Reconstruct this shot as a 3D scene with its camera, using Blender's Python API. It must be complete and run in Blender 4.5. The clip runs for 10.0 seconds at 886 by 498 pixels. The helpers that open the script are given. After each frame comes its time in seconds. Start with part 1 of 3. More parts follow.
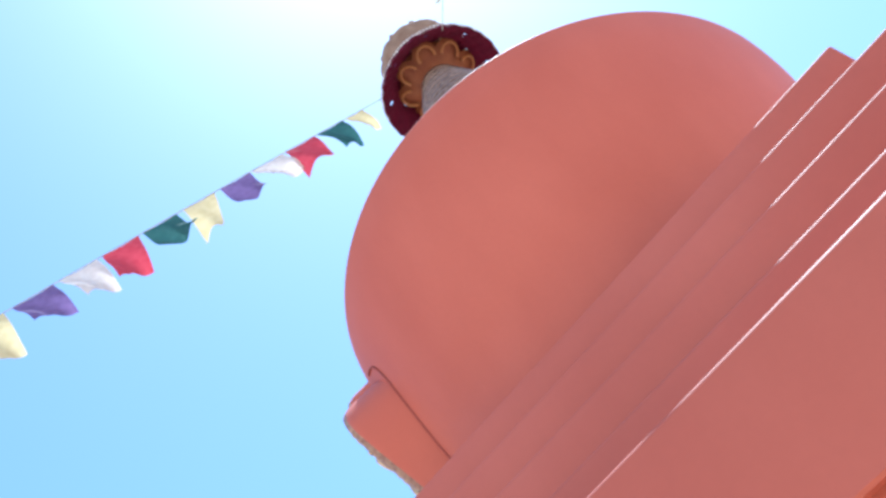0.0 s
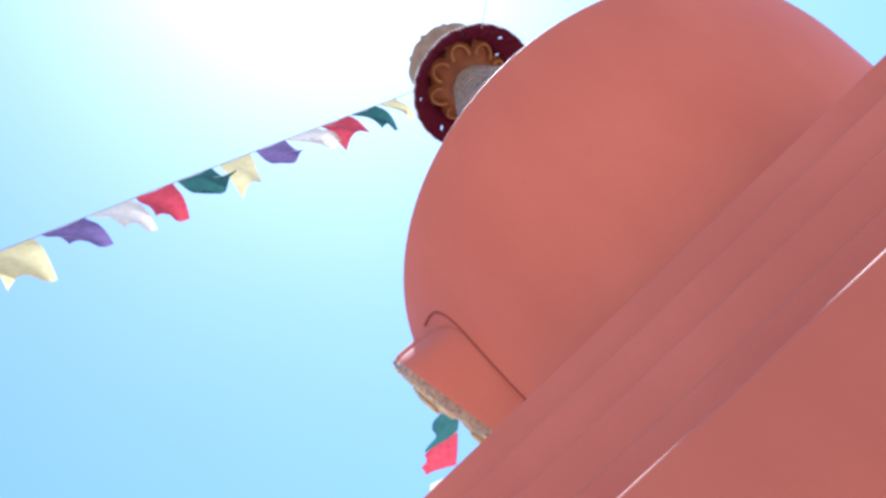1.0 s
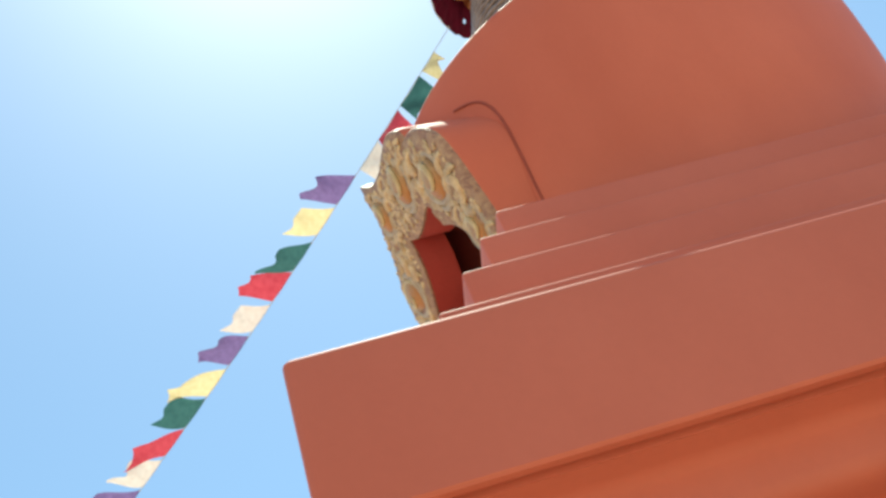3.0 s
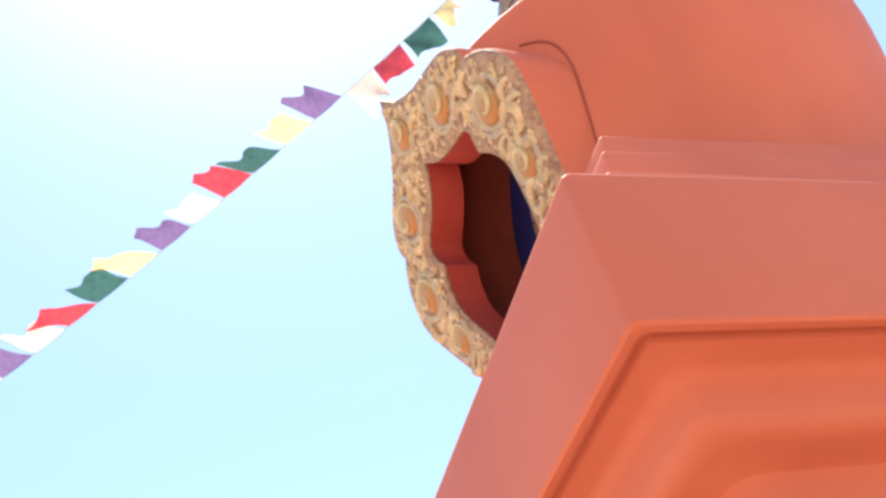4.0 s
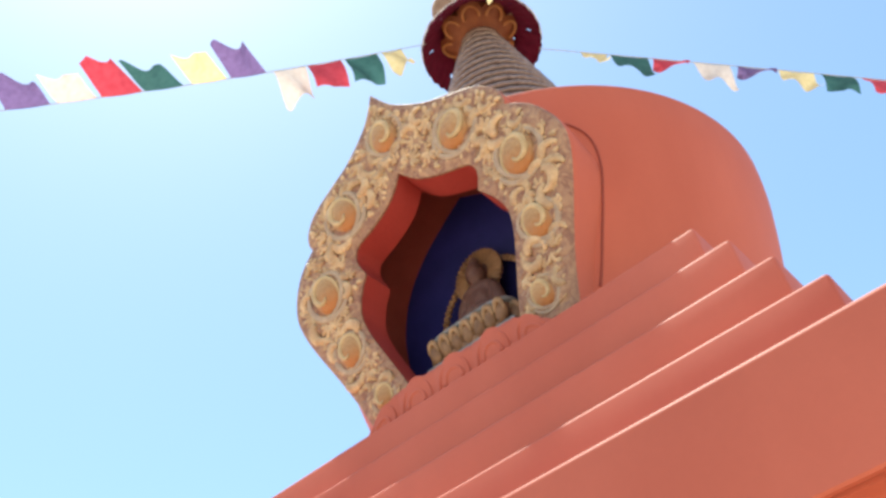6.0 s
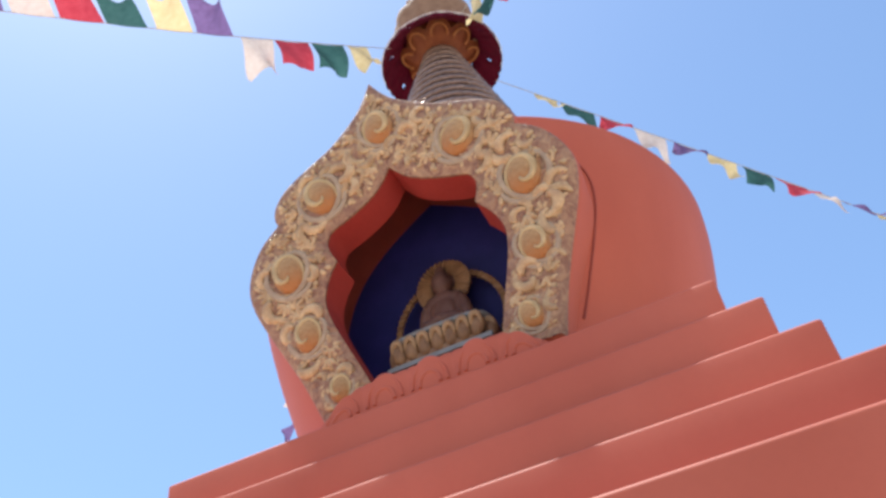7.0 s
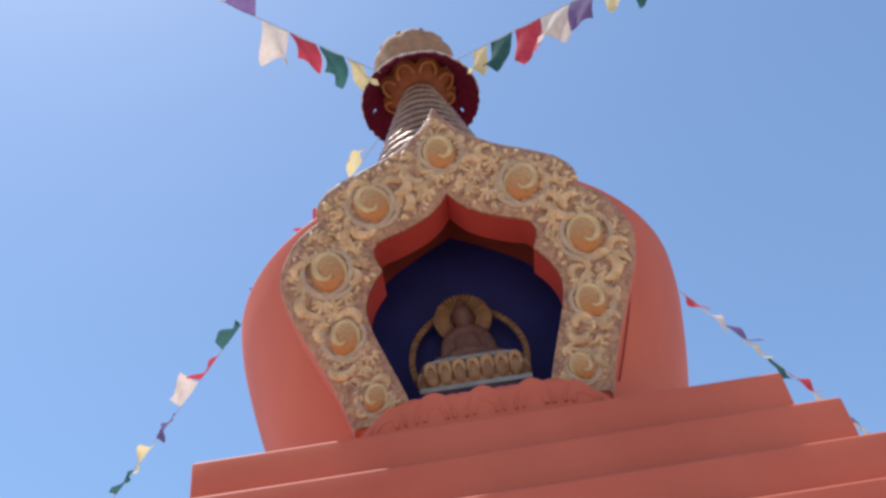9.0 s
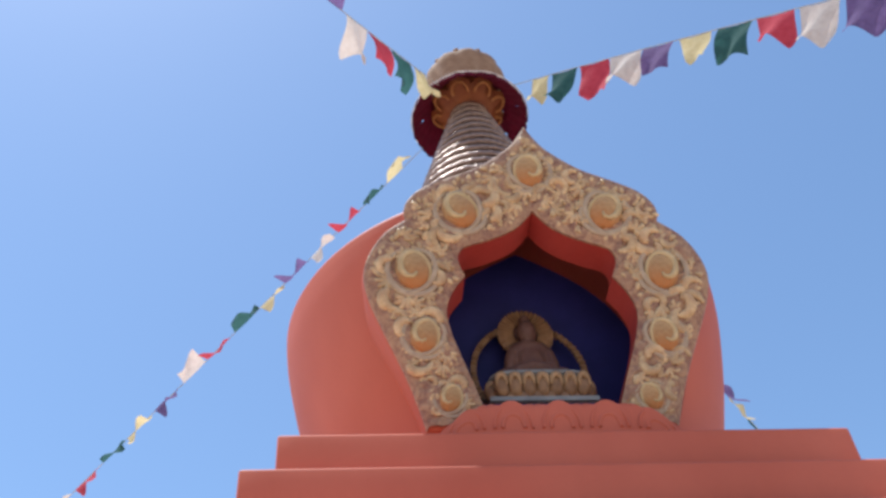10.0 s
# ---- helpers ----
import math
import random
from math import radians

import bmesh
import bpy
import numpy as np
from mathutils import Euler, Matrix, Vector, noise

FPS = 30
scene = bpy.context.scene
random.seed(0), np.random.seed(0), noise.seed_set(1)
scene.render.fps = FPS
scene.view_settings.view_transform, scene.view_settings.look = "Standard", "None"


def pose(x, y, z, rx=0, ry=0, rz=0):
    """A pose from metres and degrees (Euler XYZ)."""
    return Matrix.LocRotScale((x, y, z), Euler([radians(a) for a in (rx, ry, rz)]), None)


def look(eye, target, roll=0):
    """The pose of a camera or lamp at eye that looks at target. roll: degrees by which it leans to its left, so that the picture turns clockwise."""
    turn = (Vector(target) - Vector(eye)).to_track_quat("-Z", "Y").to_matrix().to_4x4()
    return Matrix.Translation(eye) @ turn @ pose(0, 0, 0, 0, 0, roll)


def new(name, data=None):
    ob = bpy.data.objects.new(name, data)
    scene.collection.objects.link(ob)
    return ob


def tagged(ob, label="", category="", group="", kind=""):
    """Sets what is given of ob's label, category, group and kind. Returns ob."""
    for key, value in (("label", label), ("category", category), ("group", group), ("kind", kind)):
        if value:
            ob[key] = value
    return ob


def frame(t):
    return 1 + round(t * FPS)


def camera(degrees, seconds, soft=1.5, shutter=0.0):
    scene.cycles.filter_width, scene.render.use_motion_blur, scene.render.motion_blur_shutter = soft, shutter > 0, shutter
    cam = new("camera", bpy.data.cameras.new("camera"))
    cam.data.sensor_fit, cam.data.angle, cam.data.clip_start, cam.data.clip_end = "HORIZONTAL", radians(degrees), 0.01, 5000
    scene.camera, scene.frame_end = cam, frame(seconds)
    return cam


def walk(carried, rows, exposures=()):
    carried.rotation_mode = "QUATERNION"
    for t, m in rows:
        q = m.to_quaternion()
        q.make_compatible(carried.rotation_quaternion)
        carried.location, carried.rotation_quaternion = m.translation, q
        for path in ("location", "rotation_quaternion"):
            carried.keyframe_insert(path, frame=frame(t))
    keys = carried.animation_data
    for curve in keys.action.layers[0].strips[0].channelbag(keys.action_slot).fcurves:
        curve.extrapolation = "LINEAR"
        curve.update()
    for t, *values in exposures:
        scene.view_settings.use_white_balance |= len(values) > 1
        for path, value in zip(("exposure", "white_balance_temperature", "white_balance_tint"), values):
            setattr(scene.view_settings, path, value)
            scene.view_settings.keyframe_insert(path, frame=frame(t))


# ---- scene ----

# ---------------------------------------------------------------- camera
cam = camera(50.1, 10.0, soft=3.0)
PATH = [
    (0, pose(4.125, 0.859, 1.687, 146.67, 18.78, 138.20)),
    (0.5, pose(4.187, 0.268, 1.681, 149.92, 19.13, 133.99)),
    (1, pose(4.197, -0.305, 1.661, 149.96, 20.17, 131.34)),
    (1.5, pose(4.169, -0.859, 1.641, 149.69, 20.14, 123.21)),
    (1.8, pose(4.146, -1.187, 1.637, 148.15, 18.50, 119.42)),
    (2, pose(4.122, -1.394, 1.617, 147.27, 17.31, 116.84)),
    (2.5, pose(4.076, -1.865, 1.608, 145.13, 16.32, 106.06)),
    (3, pose(3.971, -2.341, 1.572, 138.67, 16.46, 94.58)),
    (3.2, pose(3.916, -2.551, 1.561, 138.28, 16.31, 92.59)),
    (4.3, pose(3.485, -3.544, 1.566, 132.62, 9.76, 69.69)),
    (4.5, pose(3.389, -3.714, 1.562, 133.47, 8.30, 64.73)),
    (4.9, pose(3.159, -4.030, 1.577, 134.71, 7.04, 56.38)),
    (5, pose(3.093, -4.100, 1.571, 134.89, 6.79, 54.82)),
    (5.5, pose(2.720, -4.401, 1.517, 134.40, 7.75, 47.92)),
    (5.7, pose(2.566, -4.506, 1.519, 134.43, 7.43, 46.19)),
    (6.8, pose(1.629, -4.961, 1.573, 134.53, 7.50, 26.88)),
    (7, pose(1.464, -5.051, 1.587, 134.26, 6.59, 25.48)),
    (7.5, pose(1.065, -5.280, 1.600, 132.75, 7.50, 21.14)),
    (8, pose(0.661, -5.382, 1.612, 132.78, 8.25, 20.10)),
    (8.3, pose(0.421, -5.420, 1.609, 136.04, 5.65, 16.52)),
    (8.5, pose(0.252, -5.446, 1.612, 136.29, 5.32, 12.08)),
    (9, pose(-0.208, -5.519, 1.641, 134.71, 7.05, 5.09)),
    (9.5, pose(-0.663, -5.531, 1.647, 137.83, 5.85, 4.12)),
    (10, pose(-1.122, -5.541, 1.562, 135.46, 3.66, -3.94)),
]
EXPOSURES = [(0.0, 1.03, 5050, 1), (2.0, 0.88, 5000, 0), (2.5, 0.78, 5400, -3), (2.9, 0.58, 6250, -12), (3.3, 0.62, 6400, -9), (4.2, 1.22, 6700, 4), (4.6, 1.22, 6700, 3),
             (5.1, 1.19, 6680, 0), (5.7, 1.12, 6600, -5), (6.5, 0.6, 6000, 6), (7.1, 0.58, 6000, 6), (7.5, 0.48, 6000, 6), (8.5, 0.58, 6050, 7), (9.0, 0.3, 5950, 6), (9.5, 0.42, 5950, 8), (10.0, 0.36, 5850, 5)]
walk(cam, PATH, EXPOSURES)

# ---------------------------------------------------------------- light
SUN = Vector((-0.262, 0.080, 1.0)).normalized()
world = bpy.data.worlds.new("sky")
scene.world = world
world.use_nodes = True
wn = world.node_tree.nodes
sky = wn.new("ShaderNodeTexSky")
sky.sky_type = "NISHITA"
sky.sun_disc = False
sky.sun_elevation = math.asin(SUN.z)
sky.sun_rotation = math.atan2(SUN.x, SUN.y)
sky.air_density, sky.dust_density, sky.ozone_density = 1.0, 0.55, 0.8
wn["Background"].inputs["Strength"].default_value = 0.15
world.node_tree.links.new(sky.outputs[0], wn["Background"].inputs["Color"])
sun_data = bpy.data.lights.new("sun", "SUN")
sun_data.energy, sun_data.angle, sun_data.color = 4.5, radians(0.53), (1.0, 0.95, 0.86)
sun = new("sun", sun_data)
sun.matrix_world = look((0, 0, 30), Vector((0, 0, 30)) - SUN)


# ---------------------------------------------------------------- materials
def material(name, a, b, scale=3.0, rough=0.7, bump=0.15, fine=60.0, island=0.0, metal=0.0, mid=0.5, streak=1.0, trans=0.0, grain=0.12, swirl=0.0):
    """Two colours mixed by noise at two sizes, with fine relief; sizes per metre."""
    m = bpy.data.materials.new(name)
    m.use_nodes = True
    t = m.node_tree
    n, l = t.nodes, t.links
    p = n["Principled BSDF"]
    co = n.new("ShaderNodeTexCoord")
    mp = n.new("ShaderNodeMapping")
    mp.inputs["Scale"].default_value = (1, 1, streak)
    l.new(co.outputs["Object"], mp.inputs["Vector"])
    big = n.new("ShaderNodeTexNoise")
    big.inputs["Scale"].default_value, big.inputs["Detail"].default_value, big.inputs["Distortion"].default_value = scale, 6, swirl
    l.new(mp.outputs[0], big.inputs["Vector"])
    small = n.new("ShaderNodeTexNoise")
    small.inputs["Scale"].default_value, small.inputs["Detail"].default_value = fine, 4
    l.new(co.outputs["Object"], small.inputs["Vector"])
    ramp = n.new("ShaderNodeValToRGB")
    ramp.color_ramp.elements[0].position, ramp.color_ramp.elements[1].position = mid - 0.2, mid + 0.2
    ramp.color_ramp.elements[0].color, ramp.color_ramp.elements[1].color = (*a, 1), (*b, 1)
    l.new(big.outputs["Fac"], ramp.inputs["Fac"])
    hsv = n.new("ShaderNodeHueSaturation")
    ma = n.new("ShaderNodeMapRange")
    ma.inputs["To Min"].default_value, ma.inputs["To Max"].default_value = 1 - grain, 1 + grain
    l.new(small.outputs["Fac"], ma.inputs["Value"])
    value = ma.outputs[0]
    if island:
        info = n.new("ShaderNodeObjectInfo")
        r = n.new("ShaderNodeMapRange")
        r.inputs["To Min"].default_value, r.inputs["To Max"].default_value = 1 - island, 1 + island
        l.new(info.outputs["Random"], r.inputs["Value"])
        mul = n.new("ShaderNodeMath")
        mul.operation = "MULTIPLY"
        l.new(value, mul.inputs[0]), l.new(r.outputs[0], mul.inputs[1])
        value = mul.outputs[0]
    l.new(value, hsv.inputs["Value"])
    l.new(ramp.outputs["Color"], hsv.inputs["Color"])
    l.new(hsv.outputs["Color"], p.inputs["Base Color"])
    p.inputs["Roughness"].default_value, p.inputs["Metallic"].default_value = rough, metal
    p.inputs["Specular IOR Level"].default_value = 0.22
    bp = n.new("ShaderNodeBump")
    bp.inputs["Strength"].default_value, bp.inputs["Distance"].default_value = bump, 0.01
    mix = n.new("ShaderNodeMath")
    mix.operation = "ADD"
    l.new(big.outputs["Fac"], mix.inputs[0]), l.new(small.outputs["Fac"], mix.inputs[1])
    l.new(mix.outputs[0], bp.inputs["Height"])
    l.new(bp.outputs[0], p.inputs["Normal"])
    if trans:
        out = n["Material Output"]
        tr = n.new("ShaderNodeBsdfTranslucent")
        l.new(hsv.outputs["Color"], tr.inputs["Color"])
        ms = n.new("ShaderNodeMixShader")
        ms.inputs[0].default_value = trans
        l.new(p.outputs[0], ms.inputs[1]), l.new(tr.outputs[0], ms.inputs[2])
        l.new(ms.outputs[0], out.inputs["Surface"])
    return m



def two_tone(m, dark):
    """Paints the lower edge of each piece in a second colour, along its own height."""
    n, l = m.node_tree.nodes, m.node_tree.links
    p = n["Principled BSDF"]
    old = p.inputs["Base Color"].links[0].from_socket
    co = n.new("ShaderNodeTexCoord")
    sep = n.new("ShaderNodeSeparateXYZ")
    l.new(co.outputs["Object"], sep.inputs[0])
    r = n.new("ShaderNodeMapRange")
    r.inputs["From Min"].default_value, r.inputs["From Max"].default_value = 0.03, -0.07
    l.new(sep.outputs["Y"], r.inputs["Value"])
    mix = n.new("ShaderNodeMix")
    mix.data_type = "RGBA"
    l.new(r.outputs[0], mix.inputs["Factor"])
    l.new(old, mix.inputs["A"])
    mix.inputs["B"].default_value = (*dark, 1)
    l.new(mix.outputs["Result"], p.inputs["Base Color"])
    return m


RED = material("terracotta_paint", (0.462, 0.105, 0.062), (0.562, 0.142, 0.087), 1.1, 0.6, 0.015, 45, streak=0.45, grain=0.03)
RED_DEEP = material("deep_red_paint", (0.36, 0.045, 0.038), (0.42, 0.06, 0.05), 3, 0.6, 0.12, 50)
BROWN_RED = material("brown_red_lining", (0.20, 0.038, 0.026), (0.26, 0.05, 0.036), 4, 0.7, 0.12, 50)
BLUE = material("ultramarine_paint", (0.012, 0.013, 0.10), (0.02, 0.02, 0.15), 4, 0.6, 0.1, 50)
OCHRE = material("ochre_relief_ground", (0.24, 0.118, 0.09), (0.50, 0.31, 0.19), 15, 0.6, 0.8, 70, mid=0.53, swirl=1.6)
GOLD = material("pale_gold_relief", (0.42, 0.255, 0.145), (0.64, 0.46, 0.27), 18, 0.45, 0.5, 80, island=0.15)
CREAM = material("cream_gold_curl", (0.43, 0.30, 0.155), (0.63, 0.46, 0.255), 14, 0.4, 0.3, 80, island=0.06)
GOLD_GREY = material("grey_gold_rim", (0.36, 0.26, 0.19), (0.50, 0.38, 0.27), 14, 0.5, 0.2, 80)
GILT_DULL = material("dull_orange_gilt", (0.34, 0.13, 0.045), (0.42, 0.19, 0.07), 9, 0.5, 0.15, 70)
BOSS = material("orange_gold_boss", (0.36, 0.19, 0.085), (0.50, 0.31, 0.15), 22, 0.42, 0.5, 70, island=0.08, swirl=0.8)
two_tone(BOSS, (0.43, 0.185, 0.07))
SPIRE = material("weathered_gilt", (0.19, 0.128, 0.110), (0.33, 0.235, 0.20), 26, 0.36, 0.6, 70, island=0.05, metal=0.5)
# near-black core colour stands in for the shade in the gaps between rings
SPIRE_CORE = material("shade_dark_spire_core", (0.06, 0.036, 0.03), (0.10, 0.062, 0.05), 20, 0.8, 0.4, 70)
CRIMSON = material("crimson_cloth", (0.085, 0.002, 0.020), (0.13, 0.004, 0.028), 14, 0.85, 0.4, 120)
FRINGE = material("white_fringe", (0.74, 0.70, 0.67), (0.86, 0.84, 0.81), 20, 0.8, 0.2, 120, trans=0.6)
CROWN = material("dull_gold_crown", (0.24, 0.135, 0.085), (0.34, 0.21, 0.135), 12, 0.8, 0.25, 70)
LOTUS = material("orange_gilt_petal", (0.17, 0.046, 0.020), (0.25, 0.082, 0.030), 10, 0.5, 0.2, 70)
STONE = material("statue_gilt", (0.095, 0.042, 0.036), (0.16, 0.08, 0.06), 14, 0.5, 0.2, 80)
THRONE = material("gilt_lotus_throne", (0.17, 0.086, 0.046), (0.30, 0.165, 0.085), 16, 0.5, 0.2, 80)
THRONE_RIM = material("pale_gilt_petal_rim", (0.27, 0.155, 0.082), (0.41, 0.25, 0.135), 16, 0.5, 0.2, 80)
WHITE = material("grey_white_slab_paint", (0.18, 0.17, 0.17), (0.27, 0.26, 0.26), 8, 0.6, 0.1, 60)
SEAM = material("dark_seam", (0.26, 0.058, 0.043), (0.31, 0.073, 0.055), 8, 0.8, 0.2, 60)
PAVING = material("pale_paving", (0.46, 0.35, 0.25), (0.57, 0.45, 0.33), 0.7, 0.85, 0.3, 25)
CORD = material("cord", (0.35, 0.33, 0.30), (0.5, 0.48, 0.44), 30, 0.9, 0.2, 200)
POLE = material("pole_paint", (0.30, 0.29, 0.28), (0.40, 0.39, 0.37), 6, 0.5, 0.1, 60)
CLOTH = {
    "yellow": material("yellow_cotton", (0.62, 0.49, 0.25), (0.72, 0.59, 0.34), 20, 0.9, 0.2, 200, trans=0.5),
    "green": material("green_cotton", (0.035, 0.095, 0.092), (0.055, 0.13, 0.122), 20, 0.9, 0.2, 200, trans=0.5),
    "red": material("red_cotton", (0.45, 0.045, 0.07), (0.54, 0.07, 0.10), 20, 0.9, 0.2, 200, trans=0.4),
    "white": material("white_cotton", (0.60, 0.50, 0.45), (0.72, 0.63, 0.58), 20, 0.9, 0.2, 200, trans=0.4),
    "violet": material("violet_cotton", (0.14, 0.09, 0.21), (0.20, 0.13, 0.29), 20, 0.9, 0.2, 200, trans=0.5),
}

# ---------------------------------------------------------------- building helpers
U, Z0 = 1.5, 4.35   # metres in one half width of the top step; height of that step's top


def W(x, y, z):
    return Vector((x * U, y * U, Z0 + z * U))


def part(name, bm, mat, parent, label="", smooth=None):
    """Links a bmesh, given in world metres, as one mesh under a thing or a part."""
    root = parent
    while root.parent:
        root = root.parent
    bmesh.ops.translate(bm, verts=bm.verts, vec=-root.location)
    bmesh.ops.recalc_face_normals(bm, faces=bm.faces)
    me = bpy.data.meshes.new(name)
    bm.to_mesh(me)
    bm.free()
    me.materials.append(mat)
    ob = new(name, me)
    ob.parent = parent
    if smooth is not None:
        me.set_sharp_from_angle(angle=radians(smooth))
        me.polygons.foreach_set("use_smooth", [True] * len(me.polygons))
    if label:
        tagged(ob, label)
    return ob


def thing(name, label, category, at=(0, 0, 0), group="", kind=""):
    return tagged(new(name), label, category, group, kind) if not any(at) else tagged(at_place(new(name), at), label, category, group, kind)


def at_place(ob, at):
    ob.location = at
    return ob


def rings_mesh(rings, close=True, cap0=False, cap1=False):
    """Joins equal rings of points into a skin."""
    bm = bmesh.new()
    vs = [[bm.verts.new(p) for p in r] for r in rings]
    n = len(vs[0])
    for a, b in zip(vs, vs[1:]):
        for i in range(n if close else n - 1):
            j = (i + 1) % n
            bm.faces.new((a[i], a[j], b[j], b[i]))
    if cap0:
        bm.faces.new(list(reversed(vs[0])))
    if cap1:
        bm.faces.new(vs[-1])
    return bm


def square_ring(half, z, r=0.012, side=28, wob=0.0025):
    """A square of that half width (stupa units) with slightly rounded corners, a little uneven."""
    h = half * U
    pts = []
    for q in range(4):
        a0 = q * math.pi / 2
        c, s = math.cos(a0), math.sin(a0)
        local = [(h, -h + r + (2 * h - 2 * r) * i / side) for i in range(side + 1)]
        local += [(h - r + r * math.cos(t), h - r + r * math.sin(t)) for t in (math.pi / 8, math.pi / 4, 3 * math.pi / 8)]
        for x, y in local:
            p = Vector((x * c - y * s, x * s + y * c, Z0 + z * U))
            d = noise.noise(p * 1.3) * wob
            pts.append(p + Vector((p.x, p.y, 0)).normalized() * d + Vector((0, 0, noise.noise(p * 1.1 + Vector((7, 3, 1))) * wob)))
    return pts


def square_loft(profile, cap=True, r=0.012):
    return rings_mesh([square_ring(a, z, r) for a, z in profile], cap0=cap, cap1=cap)


def block(half, z0, z1, e=0.0105):
    """A square course with worn arrises."""
    return [(half - e * 0.2, z0), (half, z0 + e), (half, z1 - e), (half - e * 0.13, z1 - e * 0.5), (half - e * 0.5, z1 - e * 0.13), (half - e, z1), (half - e * 3, z1)]


def lathe(profile, n=96, wob=0.0):
    rings = []
    for r, z in profile:
        ring = []
        for i in range(n):
            a = 2 * math.pi * i / n
            p = W(r * math.cos(a), r * math.sin(a), z)
            if wob:
                d = noise.noise(p * 0.9) * wob
                p += Vector((math.cos(a), math.sin(a), 0)) * d
            ring.append(p)
        rings.append(ring)
    return rings


def catmull(pts, step=4):
    out = []
    for i in range(len(pts) - 1):
        p0, p1, p2, p3 = pts[max(i - 1, 0)], pts[i], pts[i + 1], pts[min(i + 2, len(pts) - 1)]
        for k in range(step):
            t = k / step
            out.append(tuple(0.5 * (2 * b + (c - a) * t + (2 * a - 5 * b + 4 * c - d) * t * t + (3 * b - a - 3 * c + d) * t ** 3)
                             for a, b, c, d in zip(p0, p1, p2, p3)))
    out.append(pts[-1])
    return out


def resample(pts, n):
    pts = [Vector((*p, 0)) for p in pts]
    ds = [0.0]
    for a, b in zip(pts, pts[1:]):
        ds.append(ds[-1] + (b - a).length)
    out, j = [], 0
    for i in range(n):
        s = ds[-1] * i / (n - 1)
        while j < len(ds) - 2 and ds[j + 1] < s:
            j += 1
        t = (s - ds[j]) / max(ds[j + 1] - ds[j], 1e-9)
        p = pts[j].lerp(pts[j + 1], min(t, 1))
        out.append((p.x, p.y))
    return out


def tube(points, radii, sides=8, flat=1.0):
    """A tapering tube along points."""
    rings = []
    up = Vector((0, 0, 1))
    for i, p in enumerate(points):
        d = (points[min(i + 1, len(points) - 1)] - points[max(i - 1, 0)]).normalized()
        u = d.cross(up)
        u = u.normalized() if u.length > 1e-4 else Vector((1, 0, 0))
        v = d.cross(u).normalized()
        rings.append([p + (u * math.cos(2 * math.pi * k / sides) * flat + v * math.sin(2 * math.pi * k / sides)) * radii[i] for k in range(sides)])
    return rings_mesh(rings, cap0=True, cap1=True)


# ---------------------------------------------------------------- ground
bm = bmesh.new()
bmesh.ops.create_grid(bm, x_segments=24, y_segments=24, size=400)
me = bpy.data.meshes.new("ground")
bm.to_mesh(me), bm.free()
me.materials.append(PAVING)
tagged(new("ground", me), "pale dusty paved ground round the stupa", "ground", kind="structure")

# ---------------------------------------------------------------- stupa: base, steps and dome
stupa = thing("stupa", "terracotta-red painted stupa with stepped base, dome and gilded niche", "stupa")
GROUND = -Z0 / U
part("plinth", square_loft(block(1.62, GROUND, GROUND + 0.22)), RED, stupa, smooth=35)
part("plinth", square_loft(block(1.50, GROUND + 0.215, GROUND + 0.42)), RED, stupa, smooth=35)
part("throne_body", square_loft([(1.20, GROUND + 0.415), (1.20, -1.36)]), RED, stupa, smooth=35)
CORNICE = [(1.19, -1.372, 0.06), (1.34, -1.372, 0.06), (1.372, -1.366, 0.06), (1.388, -1.352, 0.06), (1.393, -1.335, 0.06), (1.394, -1.298, 0.06), (1.400, -1.284, 0.06), (1.416, -1.277, 0.06),
           (1.46, -1.277, 0.05), (1.484, -1.273, 0.05), (1.498, -1.262, 0.05), (1.504, -1.246, 0.05), (1.505, -1.205, 0.05), (1.512, -1.190, 0.045), (1.527, -1.182, 0.04),
           (1.566, -1.180, 0.02), (1.569, -1.166, 0.02), (1.585, -1.166, 0.02), (1.588, -1.180, 0.02), (1.603, -1.181, 0.02), (1.608, -1.176, 0.02),
           (1.608, -0.9000, 0.018), (1.6069, -0.8946, 0.018), (1.6039, -0.8901, 0.018), (1.5994, -0.8871, 0.018), (1.594, -0.886, 0.018), (1.57, -0.886, 0.018)]
part("cornice_slab", rings_mesh([square_ring(a, z, r) for a, z, r in CORNICE], cap0=True, cap1=True), RED, stupa, smooth=40)
for i, (a, top) in enumerate(((1.307, -0.592), (1.205, -0.397), (1.103, -0.196), (1.0, 0.0))):
    low = -0.888 if i == 0 else top - 0.198
    part("step", square_loft(block(a, low, top)), RED, stupa, smooth=35)

FK, FY = -0.283, 0.741      # lean and stand-off of the niche's face


def face(x, z, out=0.0):
    """A point on the leaning face of the niche, that far in front of it."""
    return W(x, -FY + FK * z - out, z)


HALF_OUT = [(0, 1.50), (0.045, 1.43), (0.10, 1.37), (0.225, 1.285), (0.355, 1.232), (0.47, 1.178), (0.53, 1.115), (0.541, 1.06), (0.528, 1.035)]
HALF_OUT2 = [(0.528, 1.035), (0.62, 0.97), (0.68, 0.885), (0.708, 0.79), (0.69, 0.69), (0.645, 0.58), (0.58, 0.44), (0.525, 0.31), (0.475, 0.16)]
HALF_IN = [(0, 1.073), (0.05, 1.015), (0.107, 0.974), (0.212, 0.93), (0.303, 0.90), (0.328, 0.845), (0.303, 0.773)]
HALF_IN2 = [(0.303, 0.773), (0.355, 0.706), (0.384, 0.625), (0.37, 0.535), (0.333, 0.43), (0.28, 0.29), (0.24, 0.16)]


